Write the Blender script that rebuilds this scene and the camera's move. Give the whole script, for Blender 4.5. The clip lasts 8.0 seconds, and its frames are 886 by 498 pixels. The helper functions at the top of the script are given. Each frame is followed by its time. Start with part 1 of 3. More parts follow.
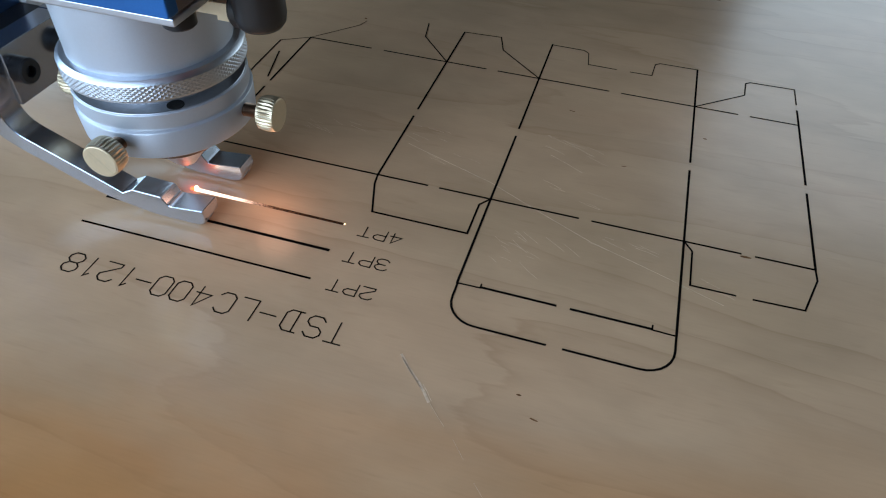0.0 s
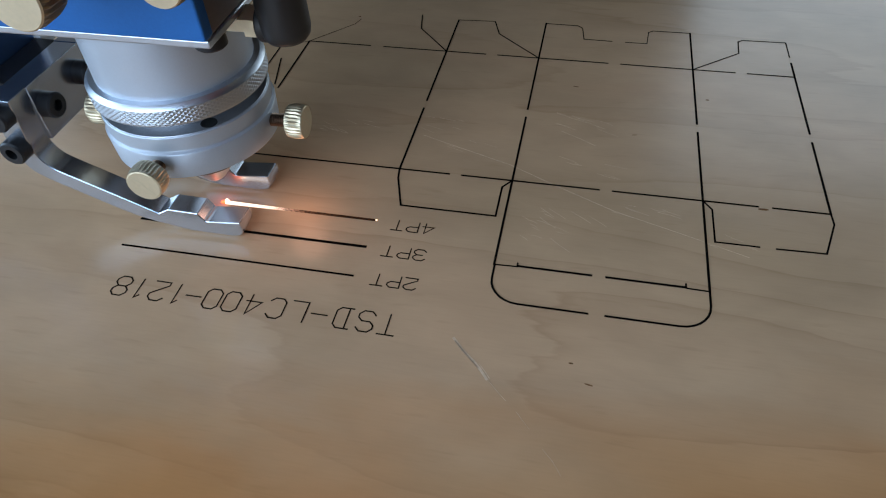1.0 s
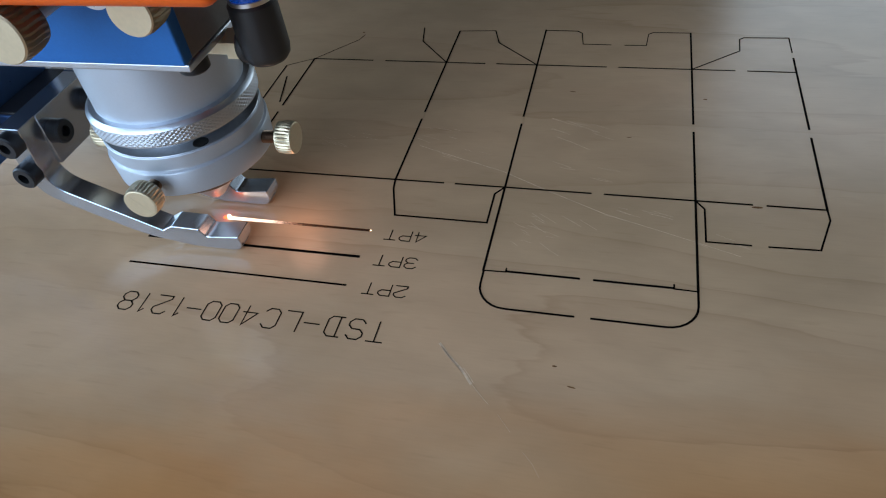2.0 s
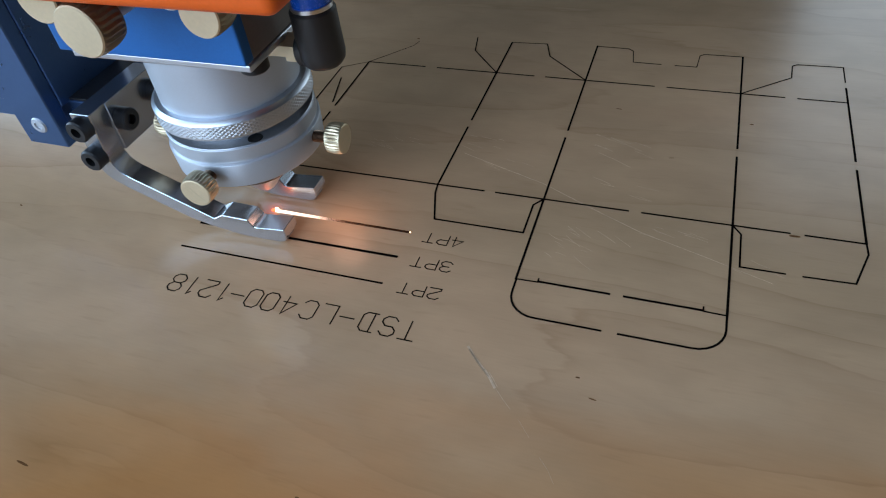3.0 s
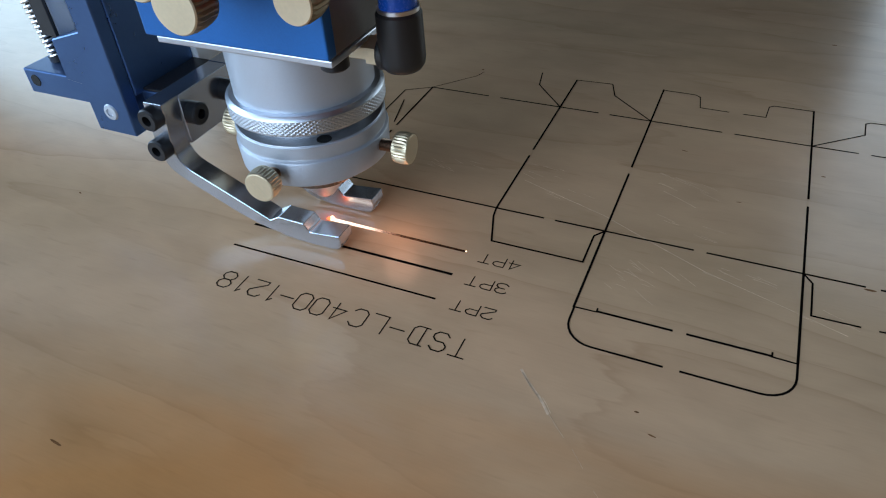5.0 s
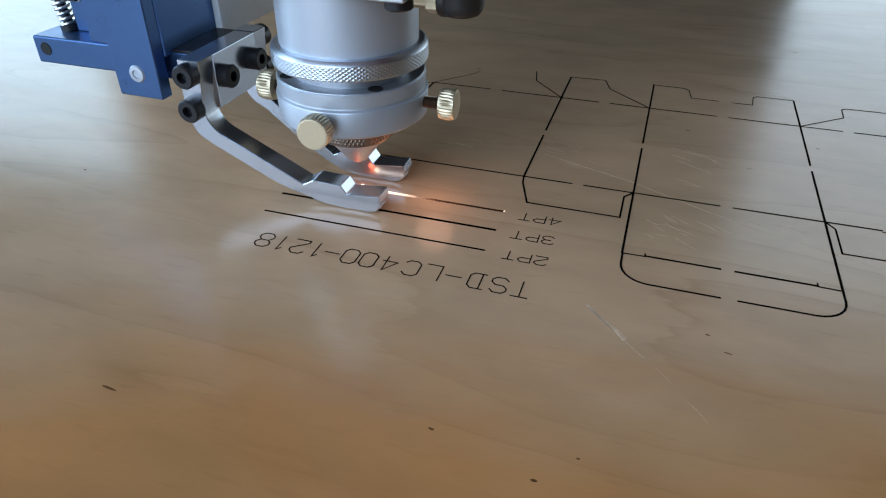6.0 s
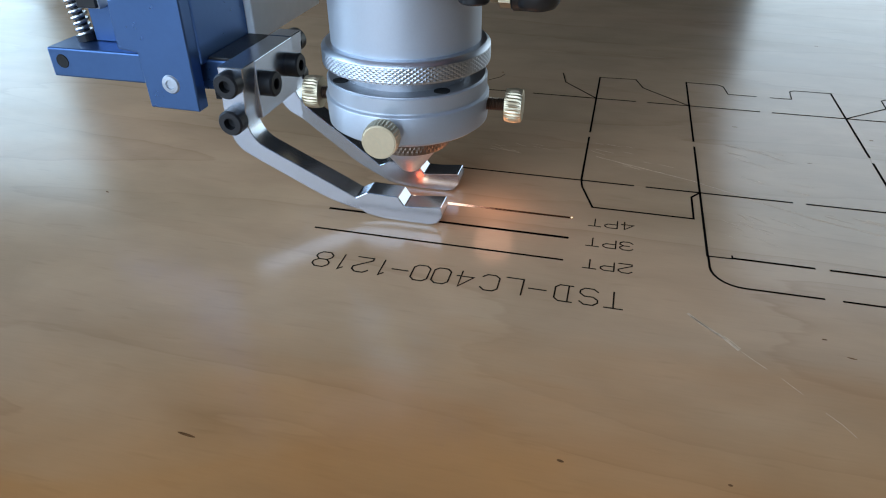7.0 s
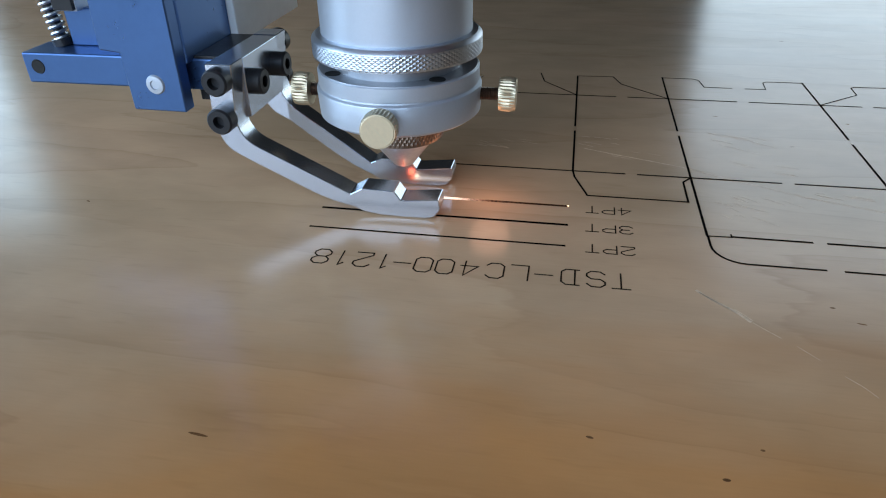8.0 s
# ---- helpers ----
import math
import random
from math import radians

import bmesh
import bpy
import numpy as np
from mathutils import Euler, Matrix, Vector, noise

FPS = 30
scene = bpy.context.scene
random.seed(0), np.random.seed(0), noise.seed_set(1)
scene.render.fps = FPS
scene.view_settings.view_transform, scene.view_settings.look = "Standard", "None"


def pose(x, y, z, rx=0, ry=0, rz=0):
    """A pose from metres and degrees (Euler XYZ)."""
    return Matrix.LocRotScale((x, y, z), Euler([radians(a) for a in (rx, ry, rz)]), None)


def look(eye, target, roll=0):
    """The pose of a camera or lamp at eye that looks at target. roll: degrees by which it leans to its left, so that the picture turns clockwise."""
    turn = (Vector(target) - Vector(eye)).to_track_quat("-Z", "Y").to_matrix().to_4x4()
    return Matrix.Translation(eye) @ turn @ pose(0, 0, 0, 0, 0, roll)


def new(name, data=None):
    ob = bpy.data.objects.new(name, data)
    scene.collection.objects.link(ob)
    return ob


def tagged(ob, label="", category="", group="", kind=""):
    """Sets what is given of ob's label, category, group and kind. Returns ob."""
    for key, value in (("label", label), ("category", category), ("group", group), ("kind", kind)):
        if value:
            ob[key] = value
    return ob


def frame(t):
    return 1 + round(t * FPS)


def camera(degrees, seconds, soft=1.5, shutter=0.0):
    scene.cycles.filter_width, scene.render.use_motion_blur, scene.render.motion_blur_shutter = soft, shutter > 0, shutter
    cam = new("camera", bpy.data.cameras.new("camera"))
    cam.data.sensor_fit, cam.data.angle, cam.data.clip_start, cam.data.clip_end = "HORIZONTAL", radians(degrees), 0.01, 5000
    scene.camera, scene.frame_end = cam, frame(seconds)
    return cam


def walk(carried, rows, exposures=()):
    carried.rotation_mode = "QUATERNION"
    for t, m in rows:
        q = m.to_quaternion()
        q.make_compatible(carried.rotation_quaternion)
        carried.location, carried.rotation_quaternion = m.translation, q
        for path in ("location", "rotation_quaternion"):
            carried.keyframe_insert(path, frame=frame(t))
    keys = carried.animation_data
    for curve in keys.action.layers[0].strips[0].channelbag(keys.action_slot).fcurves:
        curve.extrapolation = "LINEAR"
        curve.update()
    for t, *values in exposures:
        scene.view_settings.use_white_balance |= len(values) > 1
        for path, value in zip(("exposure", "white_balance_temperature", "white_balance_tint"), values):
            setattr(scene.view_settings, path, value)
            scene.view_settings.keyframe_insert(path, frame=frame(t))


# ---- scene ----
cam = camera(65.76, 8.0, soft=1.1)
# seconds, eye (metres), heading left of +y, pitch up, roll (degrees)
ROWS = [
    (0.0, 0.0755, -0.1501, 0.1520, 15.52, -44.41, 2.27),
    (0.5, 0.0581, -0.1623, 0.1591, 11.91, -44.33, -0.28),
    (1.0, 0.0627, -0.1591, 0.1579, 14.11, -45.64, -3.05),
    (1.2, 0.0675, -0.1552, 0.1587, 15.38, -45.71, -4.59),
    (2.3, 0.0814, -0.1595, 0.1594, 19.49, -44.28, -8.59),
    (2.5, 0.0783, -0.1598, 0.1612, 19.15, -44.63, -8.38),
    (3.0, 0.0839, -0.1621, 0.1642, 23.91, -43.76, -7.50),
    (3.5, 0.0873, -0.1509, 0.1595, 25.80, -43.97, -8.69),
    (4.0, 0.0802, -0.1522, 0.1596, 28.53, -43.18, -8.97),
    (4.2, 0.0804, -0.1498, 0.1578, 28.67, -43.25, -8.41),
    (5.3, 0.0692, -0.1808, 0.1521, 24.87, -37.35, -1.93),
    (5.5, 0.0643, -0.1886, 0.1495, 23.50, -36.27, -1.36),
    (6.0, 0.0431, -0.2044, 0.1252, 17.82, -34.21, 0.22),
    (6.5, 0.0233, -0.1977, 0.1142, 12.65, -33.66, 0.75),
    (7.0, 0.0077, -0.2004, 0.1166, 14.50, -33.26, -0.47),
    (7.5, 0.0051, -0.1984, 0.1126, 12.92, -32.67, -2.01),
    (8.0, -0.0026, -0.2048, 0.1073, 11.01, -31.50, -1.18),
]


def facing(yaw, pitch, roll):
    """The way a camera with this heading, pitch and roll looks."""
    return Vector((-math.sin(radians(yaw)) * math.cos(radians(pitch)), math.cos(radians(yaw)) * math.cos(radians(pitch)), math.sin(radians(pitch))))


walk(cam, [(t, look((x, y, z), Vector((x, y, z)) + facing(yaw, pitch, roll), roll)) for t, x, y, z, yaw, pitch, roll in ROWS],
     exposures=[(0.0, 0.02), (0.5, -0.16), (1.2, -0.15), (2.3, -0.13), (4.2, -0.11), (5.5, -0.15), (8.0, -0.16)])

# ---- light ----
world = bpy.data.worlds.new("world")
scene.world = world
world.use_nodes = True
sky = world.node_tree.nodes.new("ShaderNodeTexSky")
sky.sky_type, sky.sun_disc, sky.sun_elevation, sky.sun_rotation = "NISHITA", False, radians(35), radians(200)
world.node_tree.links.new(sky.outputs[0], world.node_tree.nodes["Background"].inputs[0])
world.node_tree.nodes["Background"].inputs[1].default_value = 0.12


def window_light(name, eye, target, width, height, watts, colour):
    lamp = bpy.data.lights.new(name, "AREA")
    lamp.shape, lamp.size, lamp.size_y, lamp.energy, lamp.color = "RECTANGLE", width, height, watts, colour
    ob = new(name, lamp)
    ob.matrix_world = look(eye, target)
    return ob


DAY = (0.55, 0.80, 1.0)
window_light("window_light_back", (1.28, 2.28, 0.84), (1.28, 0, 0.84), 1.72, 1.8, 21, (0.68, 0.81, 0.89))
window_light("window_light_left", (-1.98, 1.42, 0.68), (0, 1.42, 0.68), 0.90, 1.26, 14, DAY)
window_light("window_light_front", (-0.75, -1.48, 0.90), (-0.75, 0, 0.90), 2.1, 1.72, 43, (0.53, 0.80, 1.14))
window_light("window_light_side", (-1.98, -0.45, 0.78), (0, -0.45, 0.78), 1.26, 1.46, 35, (0.55, 0.80, 1.08))

# ---- materials ----


def material(name, colour, rough=0.5, metal=0.0):
    m = bpy.data.materials.new(name)
    m.use_nodes = True
    n = m.node_tree.nodes["Principled BSDF"]
    n.inputs["Base Color"].default_value = (*colour, 1)
    n.inputs["Roughness"].default_value = rough
    n.inputs["Metallic"].default_value = metal
    return m, m.node_tree, n


def node(tree, kind, **inputs):
    n = tree.nodes.new(kind)
    for key, value in inputs.items():
        n.inputs[key.replace("_", " ")].default_value = value
    return n


def coords(tree, scale, turn=0.0):
    c = tree.nodes.new("ShaderNodeTexCoord")
    m = tree.nodes.new("ShaderNodeMapping")
    m.inputs["Scale"].default_value = scale
    m.inputs["Rotation"].default_value = (0, 0, turn)
    tree.links.new(c.outputs["Object"], m.inputs[0])
    return m


def ramp(tree, source, stops):
    r = tree.nodes.new("ShaderNodeValToRGB")
    e = r.color_ramp.elements
    for k, (place, colour) in ((e[0], stops[0]), (e[1], stops[-1])):
        k.position, k.color = place, (*colour, 1)
    for place, colour in stops[1:-1]:
        e.new(place).color = (*colour, 1)
    tree.links.new(source, r.inputs[0])
    return r


def mixed(tree, kind, factor, a, b):
    m = tree.nodes.new("ShaderNodeMixRGB")
    m.blend_type = kind
    for slot, value in zip(m.inputs, (factor, a, b)):
        if isinstance(value, (int, float)):
            slot.default_value = value
        elif isinstance(value, tuple):
            slot.default_value = (*value, 1)
        else:
            tree.links.new(value, slot)
    return m


def worn(name, colour, rough, metal, grain=900.0, stretch=(1, 1, 1), spread=0.12, bump=0.025, depth=0.00005):
    """A surface with fine grain and larger smudges in colour, gloss and relief."""
    m, tree, n = material(name, colour, rough, metal)
    fine = node(tree, "ShaderNodeTexNoise", Scale=grain, Detail=3.0)
    tree.links.new(coords(tree, stretch).outputs[0], fine.inputs["Vector"])
    large = node(tree, "ShaderNodeTexNoise", Scale=70.0, Detail=4.0)
    tree.links.new(coords(tree, (1, 1, 1)).outputs[0], large.inputs["Vector"])
    both = mixed(tree, "MIX", 0.5, fine.outputs[0], large.outputs[0])
    lo, hi = tuple(c * (1 - spread) for c in colour), tuple(min(1, c * (1 + spread)) for c in colour)
    tree.links.new(ramp(tree, both.outputs[0], [(0.3, lo), (0.7, hi)]).outputs[0], n.inputs["Base Color"])
    r = ramp(tree, both.outputs[0], [(0.3, (rough * 0.85,) * 3), (0.7, (min(1, rough * 1.2),) * 3)])
    tree.links.new(r.outputs[0], n.inputs["Roughness"])
    b = node(tree, "ShaderNodeBump", Strength=bump, Distance=depth)
    tree.links.new(fine.outputs[0], b.inputs["Height"])
    tree.links.new(b.outputs[0], n.inputs["Normal"])
    return m


def maths(tree, operation, a, b=0.0, c=0.0):
    m = tree.nodes.new("ShaderNodeMath")
    m.operation = operation
    for slot, value in zip(m.inputs, (a, b, c)):
        if isinstance(value, (int, float)):
            slot.default_value = value
        else:
            tree.links.new(value, slot)
    return m.outputs[0]


def grain(tree, scale, detail, rough=0.5, turn=-6.0, warp=0.0):
    """Noise drawn out along the sheet."""
    n = node(tree, "ShaderNodeTexNoise", Scale=1.0, Detail=detail, Roughness=rough, Distortion=warp)
    tree.links.new(coords(tree, (*scale, 1), radians(turn)).outputs[0], n.inputs["Vector"])
    return n.outputs[0]


def plywood():
    m, tree, n = material("plywood_veneer", (0.5, 0.4, 0.28), 0.2)
    link = tree.links.new
    # flowing figure of a peeled veneer: a smooth field cut into few wide rings, each with a ragged dark edge that fades away
    field = maths(tree, "MULTIPLY_ADD", grain(tree, (2.3, 13), 1.6, 0.4, -7.0, 0.4), 9.0, maths(tree, "MULTIPLY", grain(tree, (18, 120), 3.0, 0.6), 0.5))
    saw = maths(tree, "FRACT", field)
    ring = ramp(tree, saw, [(0.0, (0.975, 0.965, 0.955)), (0.025, (0.86, 0.83, 0.795)), (0.08, (0.935, 0.92, 0.90)), (0.25, (0.98, 0.975, 0.97)), (0.8, (1.01, 1.01, 1.005)), (1.0, (0.99, 0.99, 0.985))])
    # the edge line comes and goes along the sheet
    strength = ramp(tree, grain(tree, (11, 16), 2.0), [(0.38, (0.4,) * 3), (0.58, (1, 1, 1))])
    # cloudy sheen, blotches of two tints, short fibres and a few open pores
    clouds = ramp(tree, grain(tree, (26, 48), 3.5, 0.55, -12.0, 0.4), [(0.33, (0.915, 0.91, 0.895)), (0.67, (1.06, 1.055, 1.045))])
    tint = ramp(tree, grain(tree, (4.5, 11), 3.0, 0.5, -4.0, 0.3), [(0.32, (0.90, 0.915, 0.875)), (0.5, (1.0, 1.0, 0.98)), (0.68, (1.055, 1.01, 0.985))])
    flecks = ramp(tree, grain(tree, (60, 420), 2.0, 0.5, -5.0), [(0.27, (0.90, 0.885, 0.86)), (0.38, (1, 1, 1))])
    fibre = grain(tree, (110, 1500), 3.0, 0.5, -4.0)
    fibres = ramp(tree, fibre, [(0.3, (0.955, 0.95, 0.94)), (0.6, (1, 1, 1))])
    tone = mixed(tree, "MULTIPLY", strength.outputs[0], (0.566, 0.360, 0.217), ring.outputs[0]).outputs[0]
    for amount, layer in ((1.0, clouds), (1.0, tint), (0.6, flecks), (0.6, fibres)):
        tone = mixed(tree, "MULTIPLY", amount, tone, layer.outputs[0]).outputs[0]
    # the veneer runs into red-brown heartwood towards the near edge of the sheet; its slant also paints in weaker light
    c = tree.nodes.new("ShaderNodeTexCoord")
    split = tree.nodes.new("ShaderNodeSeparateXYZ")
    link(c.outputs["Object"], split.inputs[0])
    # darker sooner to the right: the light's fall-off is put into the colour
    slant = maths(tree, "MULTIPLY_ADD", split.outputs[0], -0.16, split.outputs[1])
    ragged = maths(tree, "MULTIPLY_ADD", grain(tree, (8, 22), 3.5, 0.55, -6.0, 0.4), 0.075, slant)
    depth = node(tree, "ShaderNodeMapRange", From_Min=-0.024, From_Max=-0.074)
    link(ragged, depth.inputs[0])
    heart_and_shade = ramp(tree, depth.outputs[0], [(0.0, (1, 1, 1)), (0.45, (0.96, 0.86, 0.75)), (1.0, (0.98, 0.70, 0.43))])
    link(mixed(tree, "MULTIPLY", 1.0, tone, heart_and_shade.outputs[0]).outputs[0], n.inputs["Base Color"])
    link(ramp(tree, grain(tree, (9, 40), 4.0, 0.6), [(0.25, (0.15,) * 3), (0.75, (0.27,) * 3)]).outputs[0], n.inputs["Roughness"])
    b = node(tree, "ShaderNodeBump", Strength=0.06, Distance=0.00006)
    link(fibre, b.inputs["Height"])
    link(b.outputs[0], n.inputs["Normal"])
    return m


def ember():
    """Charred slot that still glows: white hot beside the beam, dull and speckled further off."""
    m, tree, n = material("glowing_kerf", (0.012, 0.009, 0.007), 0.8)
    link = tree.links.new
    c = tree.nodes.new("ShaderNodeTexCoord")
    split = tree.nodes.new("ShaderNodeSeparateXYZ")
    link(c.outputs["Object"], split.inputs[0])
    along = node(tree, "ShaderNodeMapRange", From_Min=0.0, From_Max=0.042)
    link(split.outputs[0], along.inputs[0])
    heat = ramp(tree, along.outputs[0], [(0.0, (1, 1, 1)), (0.42, (0.8,) * 3), (0.55, (0.36,) * 3), (0.72, (0.10,) * 3), (1.0, (0.022,) * 3)])
    speck = node(tree, "ShaderNodeTexNoise", Scale=1500.0, Detail=2.0)
    link(c.outputs["Object"], speck.inputs["Vector"])
    spots = ramp(tree, speck.outputs[0], [(0.4, (0.0,) * 3), (0.6, (1, 1, 1))])
    solid = mixed(tree, "MIX", heat.outputs[0], spots.outputs[0], (1.0, 1.0, 1.0))
    glow = mixed(tree, "MULTIPLY", 1.0, heat.outputs[0], solid.outputs[0])
    tint = mixed(tree, "MIX", heat.outputs[0], (1.0, 0.36, 0.16), (1.0, 0.86, 0.72))
    link(tint.outputs[0], n.inputs["Emission Color"])
    power = tree.nodes.new("ShaderNodeMath")
    power.operation = "MULTIPLY"
    power.inputs[1].default_value = 2.2
    link(glow.outputs[0], power.inputs[0])
    link(power.outputs[0], n.inputs["Emission Strength"])
    return m


def matt(m, level=0.1):
    m.node_tree.nodes["Principled BSDF"].inputs["Specular IOR Level"].default_value = level
    return m


def glowing(name, colour, strength):
    m, tree, n = material(name, (0.02, 0.02, 0.02), 0.8)
    n.inputs["Emission Color"].default_value = (*colour, 1)
    n.inputs["Emission Strength"].default_value = strength
    return m


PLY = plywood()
CHAR = matt(worn("charred_kerf", (0.008, 0.006, 0.005), 0.9, 0.0, 2500, spread=0.5), 0.0)
ENGRAVED = matt(worn("scorched_engraving", (0.022, 0.015, 0.010), 0.9, 0.0, 2500, spread=0.5), 0.0)
KNOT = matt(worn("dark_pin_knot", (0.17, 0.075, 0.03), 0.8, 0.0, 1500, spread=0.5), 0.0)
PALE = matt(worn("pale_scratch", (0.68, 0.47, 0.31), 0.6, 0.0, 900, spread=0.3), 0.15)
EMBER = matt(ember(), 0.0)
SPARK = glowing("spark", (1.0, 0.16, 0.05), 3.0)
CORE = glowing("hot_core", (1.0, 0.75, 0.5), 4.0)
ALU = worn("brushed_aluminium", (0.58, 0.62, 0.68), 0.36, 1.0, 500, (1, 1, 12), 0.06)
SATIN = worn("bead_blasted_aluminium", (0.52, 0.56, 0.62), 0.48, 0.7, 1600, spread=0.05)
ARM = worn("milled_aluminium", (0.56, 0.60, 0.67), 0.22, 0.97, 700, (1, 12, 1), 0.05, bump=0.008)
DARKALU = worn("turned_grey_ledge", (0.46, 0.48, 0.52), 0.40, 0.8, 900)
RING_SHADE = worn("ring_underside_shade", (0.10, 0.105, 0.115), 0.42, 0.7, 900)
STEEL = worn("black_oxide_steel", (0.018, 0.018, 0.02), 0.38, 0.3, 1200)
# near-black that paints the shade inside holes drawn as discs
HOLE_SHADE = worn("hole_shade", (0.006, 0.006, 0.006), 0.7, 0.0)
BRASS = worn("brass", (0.66, 0.57, 0.40), 0.46, 1.0, 700, (1, 12, 1), 0.08)
# darker than the other brass, for the knob sides
BRASS_DARK = worn("dark_brass", (0.26, 0.21, 0.13), 0.5, 0.9, 700, spread=0.2)
BRASS_PALE = worn("turned_brass_face", (0.68, 0.56, 0.38), 0.5, 0.7, 900, spread=0.08)
COPPER = worn("copper_nozzle", (0.84, 0.79, 0.76), 0.5, 1.0, 900)
NUT = worn("bronze_knurled_nut", (0.22, 0.165, 0.13), 0.38, 1.0, 900)
BLUE = worn("bright_blue_anodising", (0.015, 0.135, 0.42), 0.38, 0.35, 1600, spread=0.08)
NAVY = worn("navy_blue_anodising", (0.07, 0.14, 0.30), 0.30, 0.8, 500, spread=0.05, bump=0.004)
ORANGE = worn("orange_powder_coat", (0.80, 0.12, 0.012), 0.42, 0.0, 1400, spread=0.06)
GREY = worn("dark_cast_grey", (0.22, 0.21, 0.20), 0.55, 0.4, 800)
BLACK = worn("black_plastic", (0.016, 0.015, 0.015), 0.42, 0.0, 1500)
TUBE_BLUE = worn("blue_release_collar", (0.01, 0.10, 0.55), 0.25, 0.0, 1500)
CHROME = worn("chrome", (0.7, 0.7, 0.7), 0.30, 1.0, 600, spread=0.03)
WHITE = worn("white_paint", (0.80, 0.80, 0.80), 0.45, 0.0, 300, spread=0.04)
PLASTER = worn("dark_panelling", (0.050, 0.043, 0.038), 0.9, 0.0, 60)
CEIL = worn("dim_ceiling", (0.07, 0.055, 0.045), 0.9, 0.0, 60)
CONCRETE = worn("concrete_floor", (0.22, 0.20, 0.18), 0.8, 0.0, 40)
BEDSTEEL = worn("painted_bed_steel", (0.03, 0.03, 0.034), 0.5, 0.0, 200)

# ---- mesh helpers ----


def part(name, bm, mat, parent=None, label="", smooth=False):
    bmesh.ops.recalc_face_normals(bm, faces=bm.faces)
    me = bpy.data.meshes.new(name)
    bm.to_mesh(me)
    bm.free()
    me.materials.append(mat)
    if smooth:
        me.shade_smooth()
        me.set_sharp_from_angle(angle=radians(32))
    ob = new(name, me)
    ob.parent = parent
    return tagged(ob, label) if label else ob


def box(x0, x1, y0, y1, z0, z1, bevel=0.0, segments=2):
    bm = bmesh.new()
    bmesh.ops.create_cube(bm, size=1, matrix=Matrix.LocRotScale(((x0 + x1) / 2, (y0 + y1) / 2, (z0 + z1) / 2), None, (x1 - x0, y1 - y0, z1 - z0)))
    if bevel:
        bmesh.ops.bevel(bm, geom=bm.edges[:], offset=bevel, segments=segments, affect="EDGES", profile=0.5)
    return bm


def extruded(outline, y0, y1, bevel=0.0):
    """A solid with an outline in x and z, from y0 to y1."""
    bm = bmesh.new()
    face = bm.faces.new([bm.verts.new((x, y0, z)) for x, z in outline])
    moved = bmesh.ops.extrude_face_region(bm, geom=[face])
    bmesh.ops.translate(bm, vec=(0, y1 - y0, 0), verts=[v for v in moved["geom"] if isinstance(v, bmesh.types.BMVert)])
    if bevel:
        bmesh.ops.bevel(bm, geom=bm.edges[:], offset=bevel, segments=1, affect="EDGES", profile=0.5)
    return bm


def lathe(profile, steps=64, m=None, closed=False):
    """A turned solid about z from rows of (radius, height)."""
    bm = bmesh.new()
    rings = []
    for r, z in profile:
        if r < 1e-7:
            rings.append([bm.verts.new((0, 0, z))])
        else:
            rings.append([bm.verts.new((r * math.cos(2 * math.pi * k / steps), r * math.sin(2 * math.pi * k / steps), z)) for k in range(steps)])
    pairs = list(zip(rings, rings[1:])) + ([(rings[-1], rings[0])] if closed else [])
    for a, b in pairs:
        for k in range(steps):
            j = (k + 1) % steps
            if len(a) == 1:
                bm.faces.new((a[0], b[j], b[k]))
            elif len(b) == 1:
                bm.faces.new((a[k], a[j], b[0]))
            else:
                bm.faces.new((a[k], a[j], b[j], b[k]))
    if m is not None:
        bm.transform(m)
    return bm


def knurled(radius, z0, z1, count, rows, tall, m=None, inner=0.0, straight=False):
    """A ring with raised diamonds, or straight ribs, round it."""
    bm = bmesh.new()
    rings = []
    for j in range(rows + 1):
        ring = []
        for k in range(count):
            up = (k % 2 == 0) if straight else ((k + j) % 2 == 0)
            r = radius + (tall if up and 0 < j < rows else 0.0)
            a = 2 * math.pi * k / count
            ring.append(bm.verts.new((r * math.cos(a), r * math.sin(a), z0 + (z1 - z0) * j / rows)))
        rings.append(ring)
    for a, b in zip(rings, rings[1:]):
        for k in range(count):
            j = (k + 1) % count
            if ((k + rings.index(a)) % 2 == 0) and not straight:
                bm.faces.new((a[k], a[j], b[k]))
                bm.faces.new((a[j], b[j], b[k]))
            else:
                bm.faces.new((a[k], a[j], b[j]))
                bm.faces.new((a[k], b[j], b[k]))
    for ring, z in ((rings[0], z0), (rings[-1], z1)):
        cap = [bm.verts.new((inner * math.cos(2 * math.pi * k / count), inner * math.sin(2 * math.pi * k / count), z)) for k in range(count)] if inner else [bm.verts.new((0, 0, z))] * count
        for k in range(count):
            j = (k + 1) % count
            bm.faces.new((ring[k], ring[j], cap[j], cap[k]) if inner else (ring[k], ring[j], cap[k]))
    if m is not None:
        bm.transform(m)
    return bm


def joined(*meshes):
    out = bmesh.new()
    for bm in meshes:
        me = bpy.data.meshes.new("tmp")
        bm.to_mesh(me)
        bm.free()
        out.from_mesh(me)
        bpy.data.meshes.remove(me)
    return out


